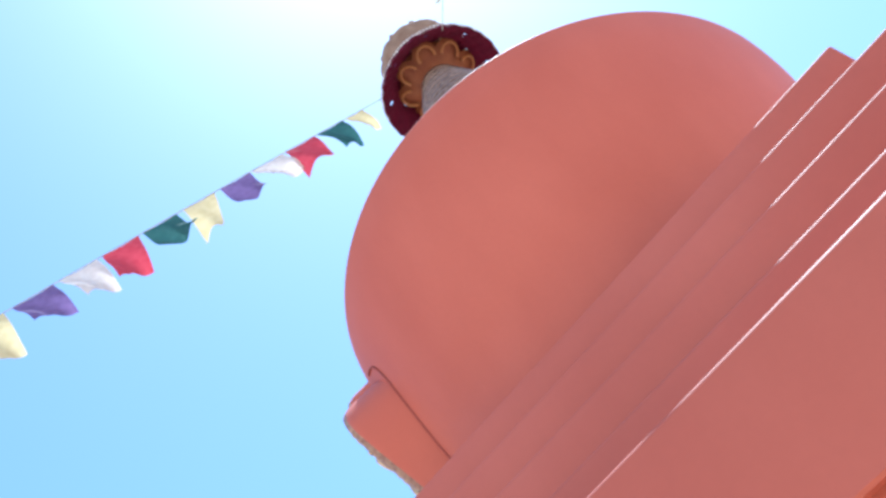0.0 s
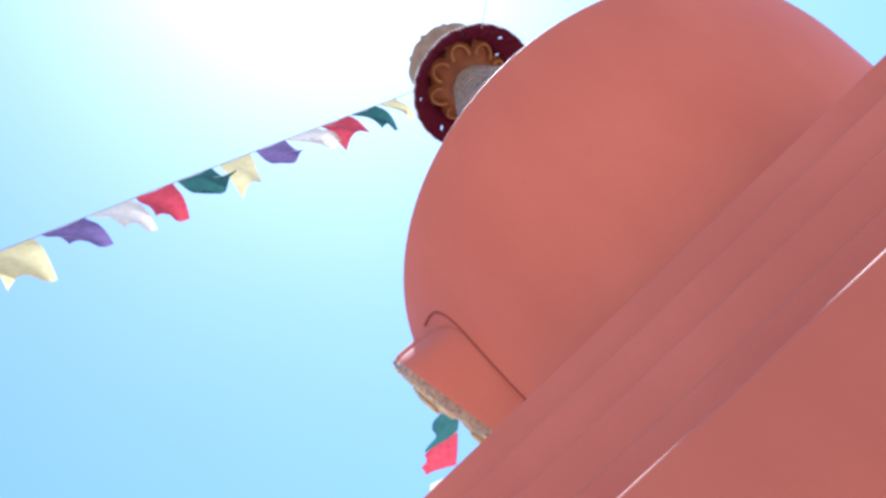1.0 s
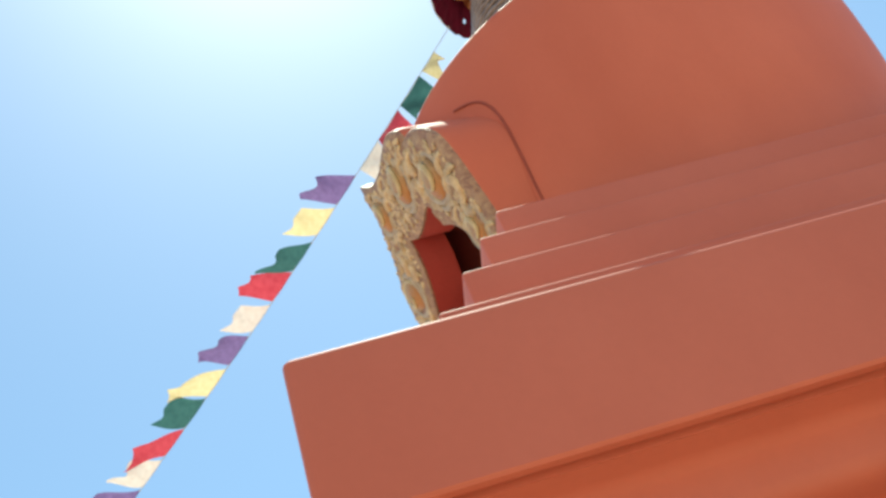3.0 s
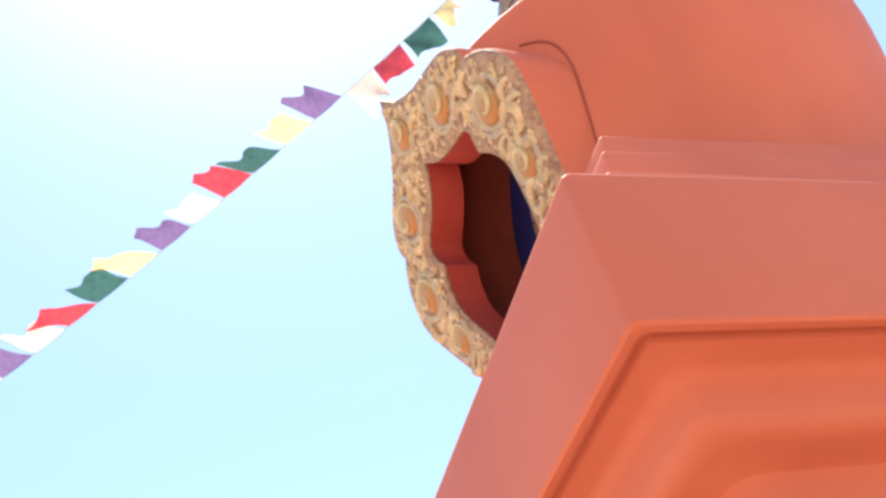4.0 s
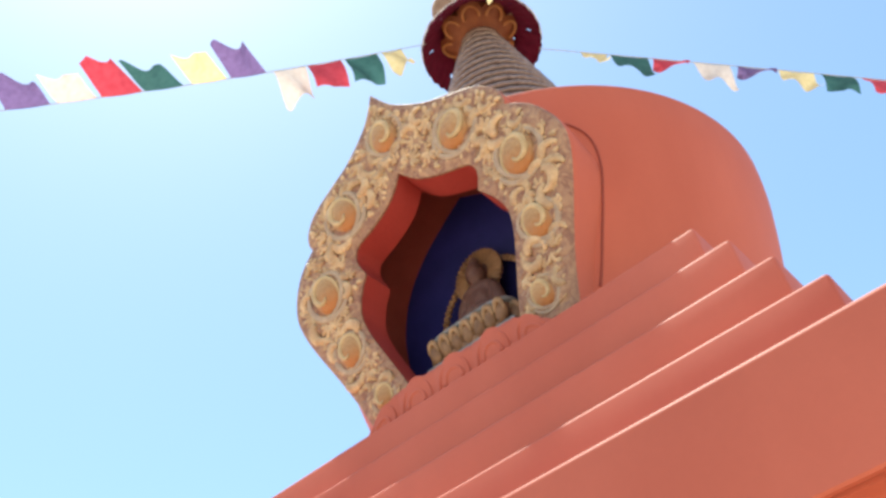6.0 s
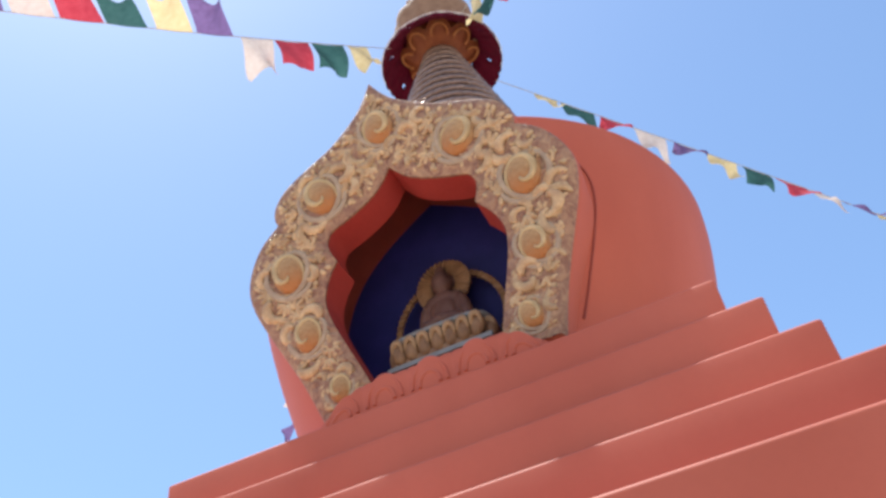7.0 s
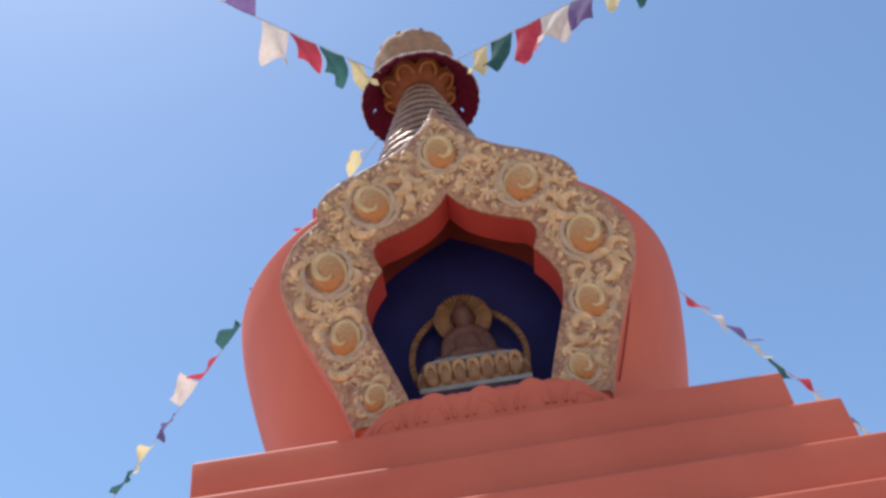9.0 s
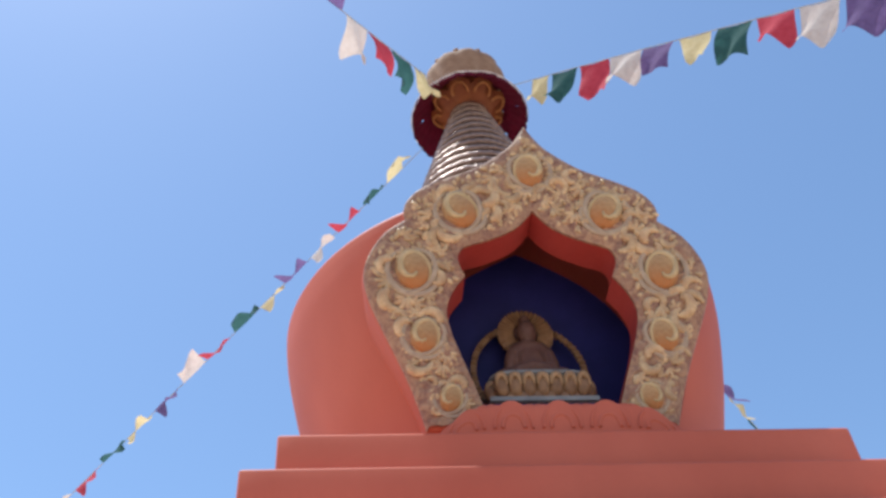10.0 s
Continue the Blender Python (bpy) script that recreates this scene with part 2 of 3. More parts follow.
def both(a, b, na, nb):
    right = resample(catmull(a), na)[:-1] + resample(catmull(b), nb)
    return [(-x, z) for x, z in reversed(right[1:])] + right


OUTER, INNER = both(HALF_OUT, HALF_OUT2, 60, 70), both(HALF_IN, HALF_IN2, 60, 70)


def inside(x, z, poly, grow=1.0):
    cx, cz = 0.0, 0.7
    x, z = cx + (x - cx) / grow, cz + (z - cz) / grow
    hit, n = False, len(poly)
    for i in range(n):
        (x0, z0), (x1, z1) = poly[i], poly[(i + 1) % n]
        if (z0 > z) != (z1 > z) and x < x0 + (z - z0) / (z1 - z0) * (x1 - x0):
            hit = not hit
    return hit


DOME = catmull([(0.822, 0.0), (0.880, 0.3), (0.938, 0.5), (1.004, 0.75), (1.056, 1.0), (1.072, 1.12), (1.0765, 1.18)], 5) + [(1.077, 1.192), (1.0735, 1.200), (1.064, 1.206), (1.02, 1.215), (0.9, 1.245), (0.7, 1.29), (0.5, 1.325), (0.30, 1.35)]
bm = rings_mesh(lathe(DOME, 192, 0.004), cap1=True)
bmesh.ops.translate(bm, verts=bm.verts, vec=(0, 0.010 * U, 0))
gone = [f for f in bm.faces if (lambda c: c.y < 0 and inside(c.x / U, (c.z - Z0) / U, [(a * 0.93, 0.7 + (b - 0.7) * 0.93) for a, b in OUTER]))(f.calc_center_median()) and f.calc_center_median().y < -0.5]
bmesh.ops.delete(bm, geom=gone, context="FACES")
part("dome", bm, RED, stupa, "smooth terracotta-red painted plaster dome", smooth=60)

# niche: a red box through the dome, an inner reveal, a brown chamber with a blue back
inner_back = [(x, -FY + FK * z + 0.14, z) for x, z in INNER]
bm = rings_mesh([
    [W(x * 0.97, -FY + FK * z - 0.004, 0.7 + (z - 0.7) * 0.97) for x, z in OUTER],
    *[[W(x * q, -FY + FK * z + d, 0.7 + (z - 0.7) * q) for x, z in OUTER] for q, d in ((0.990, 0.002), (1.000, 0.012), (1.006, 0.020), (1.009, 0.030), (1.010, 0.045))],
    [W(x * 0.950, min(-0.30, -FY + FK * z + 0.5), 0.7 + (z - 0.7) * 0.985) for x, z in OUTER]], close=True)
part("niche_box", bm, RED, stupa, smooth=40)
bm = rings_mesh([[face(x * 1.0, z, 0.0) for x, z in INNER], [W(*p) for p in inner_back]], close=False)
part("niche_reveal", bm, RED_DEEP, stupa, smooth=40)
HALF_WIDE = resample(catmull([(0, 1.243), (0.15, 1.17), (0.30, 1.08), (0.42, 0.97), (0.50, 0.84), (0.535, 0.70), (0.53, 0.58), (0.50, 0.45), (0.47, 0.30), (0.44, 0.13)]), 129)
wide = [(-x, z) for x, z in reversed(HALF_WIDE[1:])] + HALF_WIDE
BACK_OFF = 0.475
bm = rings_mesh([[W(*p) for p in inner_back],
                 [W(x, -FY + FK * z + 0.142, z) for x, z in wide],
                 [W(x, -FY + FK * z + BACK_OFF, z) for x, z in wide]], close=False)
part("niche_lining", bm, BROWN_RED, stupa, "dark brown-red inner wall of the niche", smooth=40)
bm = rings_mesh([[W(x * q, -FY + FK * (0.55 + (z - 0.55) * q) + BACK_OFF - 0.002 - d, 0.55 + (z - 0.55) * q) for x, z in wide] for q, d in ((1.02, 0), (0.5, 0.006), (0.01, 0.008))], cap1=True)
part("niche_back", bm, BLUE, stupa, "ultramarine-blue painted back wall of the niche", smooth=40)
FLOOR = 0.285
bm = bmesh.new()
bmesh.ops.create_cube(bm, size=1)
bmesh.ops.transform(bm, verts=bm.verts, matrix=Matrix.Translation(W(0, -0.545, FLOOR - 0.055)) @ Matrix.Diagonal((0.90 * U, 0.44 * U, 0.11 * U, 1)))
part("niche_floor", bm, BLUE, stupa)
seam_z = [0.28 + 0.72 * i / 39 for i in range(40)]
seam_x = [float(np.interp(z, [0.28, 0.33, 0.46, 0.61, 0.75, 0.84, 0.92, 0.97, 1.01], [0.534, 0.554, 0.604, 0.658, 0.702, 0.718, 0.714, 0.690, 0.62])) for z in seam_z]
for smooth_pass in range(5):
    seam_x = seam_x[:1] + [(a + 2 * b + c) / 4 for a, b, c in zip(seam_x, seam_x[1:], seam_x[2:])] + seam_x[-1:]
seam = []
for x, z in zip(seam_x, seam_z):
    r = np.interp(z, [p[1] for p in DOME[:30]], [p[0] for p in DOME[:30]])
    seam.append(W(x, 0.010 - math.sqrt(r * r - x * x) - 0.002, z))
part("seam", tube(seam, [0.0075] * 40, 6), SEAM, stupa)

# gilded niche frame with relief
N = len(OUTER)
CROSS = 16
rings = []
for i, ((xo, zo), (xi, zi)) in enumerate(zip(OUTER, INNER)):
    ring = [face(xo * q, 0.7 + (zo - 0.7) * q, d) for q, d in ((1.003, -0.030), (1.004, -0.010), (1.0025, -0.003), (0.998, 0.003), (0.992, 0.006))]
    xo, zo = xo * 0.986, 0.7 + (zo - 0.7) * 0.986
    for k in range(CROSS + 1):
        t = k / CROSS
        x, z = xo + (xi - xo) * t, zo + (zi - zo) * t
        q = Vector((abs(x) * 22, z * 22, 0.0))
        w = Vector((noise.noise(q * 0.5), noise.noise(q * 0.5 + Vector((5, 2, 9))), 0)) * 1.6
        h = abs(noise.noise(q + w))
        edge = min(1.0, min(t, 1 - t) * 9)
        ring.append(face(x, z, 0.008 + edge * (0.001 + 0.045 * (0.35 - min(h, 0.35)))))
    ring += [face(xi, zi, 0.006), face(xi, zi, -0.004)]
    rings.append(ring)
niche_frame = part("niche_frame", rings_mesh(rings, close=False), OCHRE, stupa, "ochre and gold painted scrollwork frame round the niche", smooth=50)


def piece(name, me, mat, parent, m):
    ob = new(name, me)
    if not me.materials:
        me.materials.append(mat)
    ob.parent = parent
    ob.matrix_basis = m
    return ob


def on_face(x, z, turn=0.0, size=1.0, out=0.012, flip=1.0, thick=0.6):
    """Pose on the niche's face: local x along, local y up the face, local z outward."""
    o = face(x, z, out)
    up = (face(0, 1) - face(0, 0)).normalized()
    ex = Vector((1, 0, 0))
    ez = ex.cross(up).normalized()
    m = Matrix(((ex.x, up.x, ez.x), (ex.y, up.y, ez.y), (ex.z, up.z, ez.z))).to_4x4()
    return Matrix.Translation(o) @ m @ Matrix.Rotation(turn, 4, "Z") @ Matrix.Diagonal((size * flip, size, size * thick, 1))


def mesh_of(bm, name, smooth=True):
    bmesh.ops.recalc_face_normals(bm, faces=bm.faces)
    me = bpy.data.meshes.new(name)
    bm.to_mesh(me), bm.free()
    if smooth:
        me.polygons.foreach_set("use_smooth", [True] * len(me.polygons))
    return me


def joined(tubes):
    """Several tubes in one bmesh."""
    bm = bmesh.new()
    for t in tubes:
        me = bpy.data.meshes.new("tube")
        t.to_mesh(me), t.free()
        bm.from_mesh(me)
        bpy.data.meshes.remove(me)
    return bm


def tuft_mesh(fingers, spread, bend, length=0.088, fat=0.0165):
    """An acanthus tuft: plump fingers that fan out of one stem and bend to one side, with rolled tips."""
    tubes = []
    for k in range(fingers):
        f = k / (fingers - 1) - 0.5
        a = math.pi / 2 + spread * f
        reach = length * (1.0 - 0.9 * f * f)
        p = Vector((0.010 * math.cos(a), 0.010 * math.sin(a) - 0.045, 0.004))
        pts, rad = [], []
        for i in range(8):
            t = i / 7
            pts.append(p.copy())
            rad.append(fat * (0.45 + 0.75 * math.sin(math.pi * min(1.0, 0.12 + 0.78 * t))) * (1.0 if i < 7 else 0.55))
            a += bend * (0.08 + 0.42 * t * t)
            p = p + Vector((math.cos(a), math.sin(a), 0.22 * (1 - t))) * reach / 7
        tubes.append(tube(pts, rad, 6))
    return mesh_of(joined(tubes), "tuft")


def lump_mesh():
    """A plump rolled lobe for the edges of the frame."""
    pts = [Vector((0.012 * math.sin(3.0 * t), 0.070 * t, 0.006 + 0.014 * math.sin(math.pi * t))) for t in [i / 7 for i in range(8)]]
    return mesh_of(tube(pts, [0.009, 0.016, 0.021, 0.023, 0.023, 0.021, 0.016, 0.007], 7), "leaf")


def boss_mesh():
    """An oval raised jewel, a soft dome with a hollow."""
    rings = []
    for i in range(9):
        t = i / 8
        r = math.cos(t * math.pi / 2)
        h = math.sin(t * math.pi / 2)
        ring = []
        for k in range(22):
            a = 2 * math.pi * k / 22
            rr = r * (1 + 0.10 * math.sin(a) * r)
            ring.append(Vector((0.092 * rr * math.cos(a), 0.118 * rr * math.sin(a), 0.055 * h)))
        rings.append(ring)
    return mesh_of(rings_mesh(rings[:-1], cap1=True), "boss")


def boss_curl_mesh():
    """The cream crest that hooks round and into the boss."""
    pts, rad = [], []
    for i in range(24):
        t = i / 23
        a = math.pi * 1.30 - 1.95 * math.pi * t
        r = 0.97 - 0.72 * max(0.0, (t - 0.35) / 0.65) ** 1.1
        h = 0.055 * math.sqrt(max(0.0, 1 - min(1.0, r) ** 2))
        pts.append(Vector((0.092 * r * math.cos(a), 0.118 * r * math.sin(a), h + 0.003)))
        rad.append(0.0185 * (0.20 + 0.80 * math.sin(math.pi * (0.05 + 0.84 * t)) ** 1.2))
    return mesh_of(tube(pts, rad, 8), "curl")


def collar_mesh():
    pts = [Vector((0.108 * math.cos(a), 0.136 * math.sin(a), 0.006)) for a in [2 * math.pi * k / 28 for k in range(26)]]
    return mesh_of(tube(pts, [0.004 + 0.015 * math.sin(math.pi * k / 25) for k in range(26)], 6), "collar")


def acanthus_mesh(turn, r0, fat, curl, n=13):
    """A sickle-shaped leaf that widens along its bend and ends in a small rolled tip."""
    pts, rad = [], []
    for i in range(n):
        t = i / (n - 1)
        a = turn * 2 * math.pi * t
        r = r0 * (1 - curl * t ** 3)
        pts.append(Vector((r * math.cos(a) - r0 * 0.8, r * math.sin(a) - r0 * 0.5, 0.006 + 0.014 * t * t)))
        rad.append(fat * (0.16 + 0.95 * math.sin(math.pi * min(1.0, 0.1 + 0.8 * t)) ** 0.9 * (0.55 + 0.45 * t)))
    middle = Vector((sum(p.x for p in pts), sum(p.y for p in pts), 0)) / n
    return mesh_of(tube([p - middle for p in pts], rad, 7), "scroll")


SCROLLS = [acanthus_mesh(0.42, 0.085, 0.040, 0.45), acanthus_mesh(0.58, 0.070, 0.036, 0.66, 15), tuft_mesh(4, 1.9, 0.75), tuft_mesh(3, 1.3, -0.8), tuft_mesh(5, 2.4, 0.35), acanthus_mesh(0.36, 0.10, 0.040, 0.3)]
LEAF, BOSS_ME, CURL, COLLAR = lump_mesh(), boss_mesh(), boss_curl_mesh(), collar_mesh()
BOSSES = [(0.0, 1.250, 1.06, 0.0)]
for x, z, s, turn in ((0.308, 1.056, 1.14, -0.5), (0.512, 0.784, 1.14, -0.2), (0.477, 0.508, 0.94, 0.1), (0.387, 0.263, 0.72, 0.2)):
    BOSSES += [(x, z, s, turn), (-x, z, s, -turn)]
for x, z, s, turn in BOSSES:
    flip = -1.0 if x < 0 else 1.0
    b = piece("boss", BOSS_ME, BOSS, niche_frame, on_face(x, z, turn, s, 0.014, flip, 0.85))
    piece("curl", CURL, CREAM, b, Matrix())
    piece("collar", COLLAR, GOLD_GREY, b, Matrix.Rotation(0.8, 4, "Z"))
    piece("collar", COLLAR, GOLD_GREY, b, Matrix.Rotation(2.6, 4, "Z") @ Matrix.Diagonal((1.2, 1.06, 0.8, 1)))
rng = random.Random(4)
placed = [(x, z, 0.088 * s) for x, z, s, _ in BOSSES]


def clear(x, z, m):
    """True where a piece keeps that far from both edges of the frame."""
    return all((x - a) ** 2 + (z - b) ** 2 > m * m for a, b in OUTER + INNER)


def free(x, z, rad, tight):
    return all((x - a) ** 2 + (z - b) ** 2 > (rad + c) ** 2 * tight for a, b, c in placed)


for x, z, s, turn in BOSSES:      # leaves that swirl round each boss
    spin = -1 if x < 0 else 1
    for k in range(9):
        a = 2 * math.pi * k / 9 + 0.4 + rng.uniform(-0.12, 0.12)
        qx, qz = x + 0.078 * s * 1.62 * math.cos(a), z + 0.098 * s * 1.58 * math.sin(a)
        if inside(qx, qz, OUTER) and not inside(qx, qz, INNER) and clear(qx, qz, 0.060) and qz > 0.25:
            piece("scroll", SCROLLS[(k * 2 + (1 if x > 0 else 0)) % 5], GOLD, niche_frame, on_face(qx, qz, a - math.pi / 2 + spin * 0.75 + rng.uniform(-0.3, 0.3), s * rng.uniform(0.72, 0.92), 0.011, spin, 0.85))
            placed.append((qx, qz, 0.040))
    placed += [(x, z, 0.088 * s * 1.2)]
for edge, curve, step in ((1, OUTER, 0.037), (-1, INNER, 0.042)):     # leafy fringe along both edges
    run = 0.0
    for i in range(1, N - 1):
        (x0, z0), (x1, z1) = curve[i - 1], curve[i + 1]
        run += math.hypot(x1 - x0, z1 - z0) / 2
        if run < step or curve[i][1] < 0.2:
            continue
        run = 0.0
        nx, nz = -(z1 - z0), x1 - x0
        ln = math.hypot(nx, nz)
        nx, nz = nx / ln * edge, nz / ln * edge
        px, pz = curve[i][0] - nx * 0.058, curve[i][1] - nz * 0.058
        if pz > 1.40 or pz < 0.24:
            continue
        piece("leaf", LEAF, GOLD, niche_frame, on_face(px, pz, math.atan2(nz, nx) - math.pi / 2 + rng.uniform(-0.9, 0.9), rng.uniform(0.5, 0.78), 0.008, rng.choice((1, -1)), 0.6))
count = 0
for tries in range(9000):
    i = rng.randrange(2, N - 2)
    t = rng.uniform(0.2, 0.8)
    x = OUTER[i][0] + (INNER[i][0] - OUTER[i][0]) * t
    z = OUTER[i][1] + (INNER[i][1] - OUTER[i][1]) * t
    size = rng.uniform(0.8, 1.15) if tries < 4000 else rng.uniform(0.45, 0.75)
    rad = 0.042 * size
    if z < 0.22 or not clear(x, z, 0.052 * size) or not free(x, z, rad, 0.34):
        continue
    placed.append((x, z, rad))
    near = min(BOSSES, key=lambda q: (q[0] - x) ** 2 + (q[1] - z) ** 2)
    flow = math.atan2(z - near[1], x - near[0]) + (1.2 if x > 0 else -1.2)
    piece("scroll", rng.choice(SCROLLS), GOLD, niche_frame, on_face(x, z, flow + rng.uniform(-0.7, 0.7), size * 0.85, 0.012, 1 if x > 0 else -1, 0.75))
    count += 1
    if count > 200:
        break
for tries in range(5000):      # small buds in the gaps
    i = rng.randrange(2, N - 2)
    t = rng.uniform(0.12, 0.88)
    x = OUTER[i][0] + (INNER[i][0] - OUTER[i][0]) * t
    z = OUTER[i][1] + (INNER[i][1] - OUTER[i][1]) * t
    if z > 0.2 and clear(x, z, 0.026) and free(x, z, 0.016, 0.62):
        placed.append((x, z, 0.018))
        piece("bud", LEAF, GOLD, niche_frame, on_face(x, z, rng.uniform(0, 6.28), rng.uniform(0.5, 0.75), 0.010, 1, 0.7))

# lotus ledge below the niche
PITCH = 0.176


def taper(x):
    """The ledge slopes down towards both ends."""
    return 1.0 - 0.62 * max(0.0, (abs(x) - 0.27) / 0.17) ** 1.3


def scallop(x):
    return (0.174 + 0.018 * abs(math.cos(math.pi * x / PITCH)) ** 0.7 + 0.016 * abs(math.cos(2 * math.pi * x / PITCH))) * taper(x)


rings = []
for i in range(141):
    x = -0.44 + 0.88 * i / 140
    zt = scallop(x)
    bulge = 0.010 * abs(math.cos(math.pi * x / PITCH))
    rings.append([W(x, -0.70, 0.001), W(x, -0.895, 0.001), W(x, -0.897 - bulge * 0.6, 0.3 * zt), W(x, -0.900 - bulge, 0.84 * zt), W(x, -0.898 - bulge, 0.95 * zt), W(x, -0.890, zt), W(x, -0.72, zt + 0.004)])
bm = rings_mesh(rings)
for end in (rings[0], rings[-1]):
    bm.faces.new([bm.verts.new(p) for p in end])
ledge = part("lotus_ledge", bm, RED, stupa, "red plaster ledge with a row of raised lotus petals", smooth=50)
for k in range(-2, 3):
    for w, h, r in ((0.068, 0.098, 0.0062), (0.040, 0.056, 0.0085)):
        pts = [W(k * PITCH + w * math.cos(a), -0.903, (0.080 + h * max(0.0, math.sin(a)) ** 0.9) * taper(k * PITCH + w * math.cos(a))) for a in [math.pi * q / 16 for q in range(17)]]
        part("petal", tube(pts, [r * U] * 17, 8), RED, ledge, smooth=60)

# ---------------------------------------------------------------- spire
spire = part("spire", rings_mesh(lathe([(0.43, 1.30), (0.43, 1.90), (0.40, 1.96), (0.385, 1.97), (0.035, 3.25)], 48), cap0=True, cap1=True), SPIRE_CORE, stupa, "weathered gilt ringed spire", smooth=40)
for k in range(14):
    z = 1.96 + 0.089 * k
    r = 0.400 - 0.295 * (z - 2.2)
    prof = [(r - 0.09, z + 0.002), (r - 0.010, z + 0.002), (r - 0.002, z + 0.007), (r, z + 0.015), (r - 0.001, z + 0.026), (r - 0.007, z + 0.035), (r - 0.030, z + 0.038), (r - 0.09, z + 0.039)]
    rings = []
    for j, (rr, zz) in enumerate(prof):
        lump = 0.0045 if 1 < j < 6 else 0.0
        rings.append([W((rr + lump * (abs(math.sin(17 * a + 1.3 * k)) - 0.6) + 0.5 * lump * noise.noise(Vector((math.cos(a) * 9, math.sin(a) * 9, zz * 20)))) * math.cos(a),
                        (rr + lump * (abs(math.sin(17 * a + 1.3 * k)) - 0.6) + 0.5 * lump * noise.noise(Vector((math.cos(a) * 9, math.sin(a) * 9, zz * 20)))) * math.sin(a), zz) for a in [2 * math.pi * i / 136 for i in range(136)]])
    part("ring", rings_mesh(rings), SPIRE, spire, smooth=50)

canopy = part("canopy_ring", rings_mesh(lathe([(0.09, 3.275), (0.215, 3.285), (0.220, 3.30), (0.09, 3.31)], 64), cap0=False), LOTUS, stupa, "orange gilt ring below the canopy", smooth=40)
bm = bmesh.new()
rows = []
radii = [0.205, 0.225, 0.25, 0.275, 0.30, 0.325, 0.35, 0.372]
for j, r in enumerate(radii):
    row = []
    for i in range(160):
        a = 2 * math.pi * i / 160
        sc = 1 + (0.018 * abs(math.sin(a * 14)) + 0.012 * noise.noise(Vector((math.cos(a) * 5, math.sin(a) * 5, 1)))) * (j / 7) ** 2
        z = 3.300 - 0.210 * (j / 7) ** 1.1 + 0.010 * math.sin(a * 40 + j) * (j / 7) + 0.01 * noise.noise(Vector((math.cos(a) * 9, math.sin(a) * 9, j)))
        row.append(bm.verts.new(W(r * sc * math.cos(a), r * sc * math.sin(a), z)))
    rows.append(row)
for j in range(len(rows) - 1):
    for i in range(160):
        if (j == 1 and i % 20 in (3, 4, 5, 6, 7)) or (j == 4 and i % 20 in (13, 14)):
            continue
        k = (i + 1) % 160
        bm.faces.new((rows[j][i], rows[j][k], rows[j + 1][k], rows[j + 1][i]))
ext = bmesh.ops.extrude_face_region(bm, geom=list(bm.faces))
bmesh.ops.translate(bm, verts=[v for v in ext["geom"] if isinstance(v, bmesh.types.BMVert)], vec=(0, 0, 0.045))
beads = bmesh.new()
for i in range(110):
    a = 2 * math.pi * i / 110
    r = bmesh.ops.create_icosphere(beads, subdivisions=1, radius=0.015)
    bmesh.ops.translate(beads, verts=r["verts"], vec=W(0.376 * math.cos(a), 0.376 * math.sin(a), 3.118 + 0.004 * math.sin(a * 9)))
frill = part("frill", bm, CRIMSON, stupa, "crimson ruffled cloth frill below the crown", smooth=60)
tagged(part("beaded_edge", beads, FRINGE, frill, "white beaded fringe"), kind="stuff")
for k in range(8):
    a = 2 * math.pi * (k + 0.5) / 8
    rings = []
    for i in range(7):
        t = i / 6
        r = 0.095 + 0.160 * t
        w = 0.086 * math.sin(math.pi * (0.25 + 0.62 * t))
        z = 3.160 + 0.085 * t
        rings.append([W(r * math.cos(a) - w * s * math.sin(a), r * math.sin(a) + w * s * math.cos(a), z + 0.022 * s * s) for s in (-1, -0.6, -0.2, 0.2, 0.6, 1)])
    part("lotus_petal", rings_mesh(rings, close=False), LOTUS, canopy, smooth=60)
    pts = [W((0.190 + 0.050 * math.cos(q)) * math.cos(a) - 0.052 * math.sin(q) * math.sin(a), (0.190 + 0.050 * math.cos(q)) * math.sin(a) + 0.052 * math.sin(q) * math.cos(a), 3.190 + 0.030 * math.cos(q)) for q in [-1.9 + 3.8 * i / 11 for i in range(12)]]
    part("petal_rim", tube(pts, [0.012] * 12, 6), GILT_DULL, canopy)
rings = []
for r, z in catmull([(0.21, 3.29), (0.228, 3.30), (0.240, 3.31), (0.252, 3.42), (0.260, 3.505), (0.246, 3.565), (0.20, 3.605), (0.14, 3.635), (0.08, 3.655), (0.02, 3.665)], 2):
    rings.append([W(r * (1 + 0.05 * abs(math.sin(5 * a))) * math.cos(a), r * (1 + 0.05 * abs(math.sin(5 * a))) * math.sin(a), z + 0.01 * noise.noise(Vector((math.cos(a) * 6, math.sin(a) * 6, z * 5)))) for a in [2 * math.pi * i / 80 for i in range(80)]])
crown = part("crown", rings_mesh(rings, cap0=True, cap1=True), CROWN, stupa, "dull gold lobed crown on top of the spire", smooth=60)
for k in range(20):
    a = 2 * math.pi * k / 20
    for r, z, s in ((0.246, 3.30, 0.018), (0.225, 3.58, 0.026)):
        bm = bmesh.new()
        bmesh.ops.create_icosphere(bm, subdivisions=1, radius=s * U)
        bmesh.ops.transform(bm, verts=bm.verts, matrix=Matrix.Translation(W(r * 1.03 * math.cos(a), r * 1.03 * math.sin(a), z)))
        if k % 2 == 0 or s < 0.02:
            part("knob", bm, CROWN, crown, smooth=80)
        else:
            bm.free()

# ---------------------------------------------------------------- statue in the niche


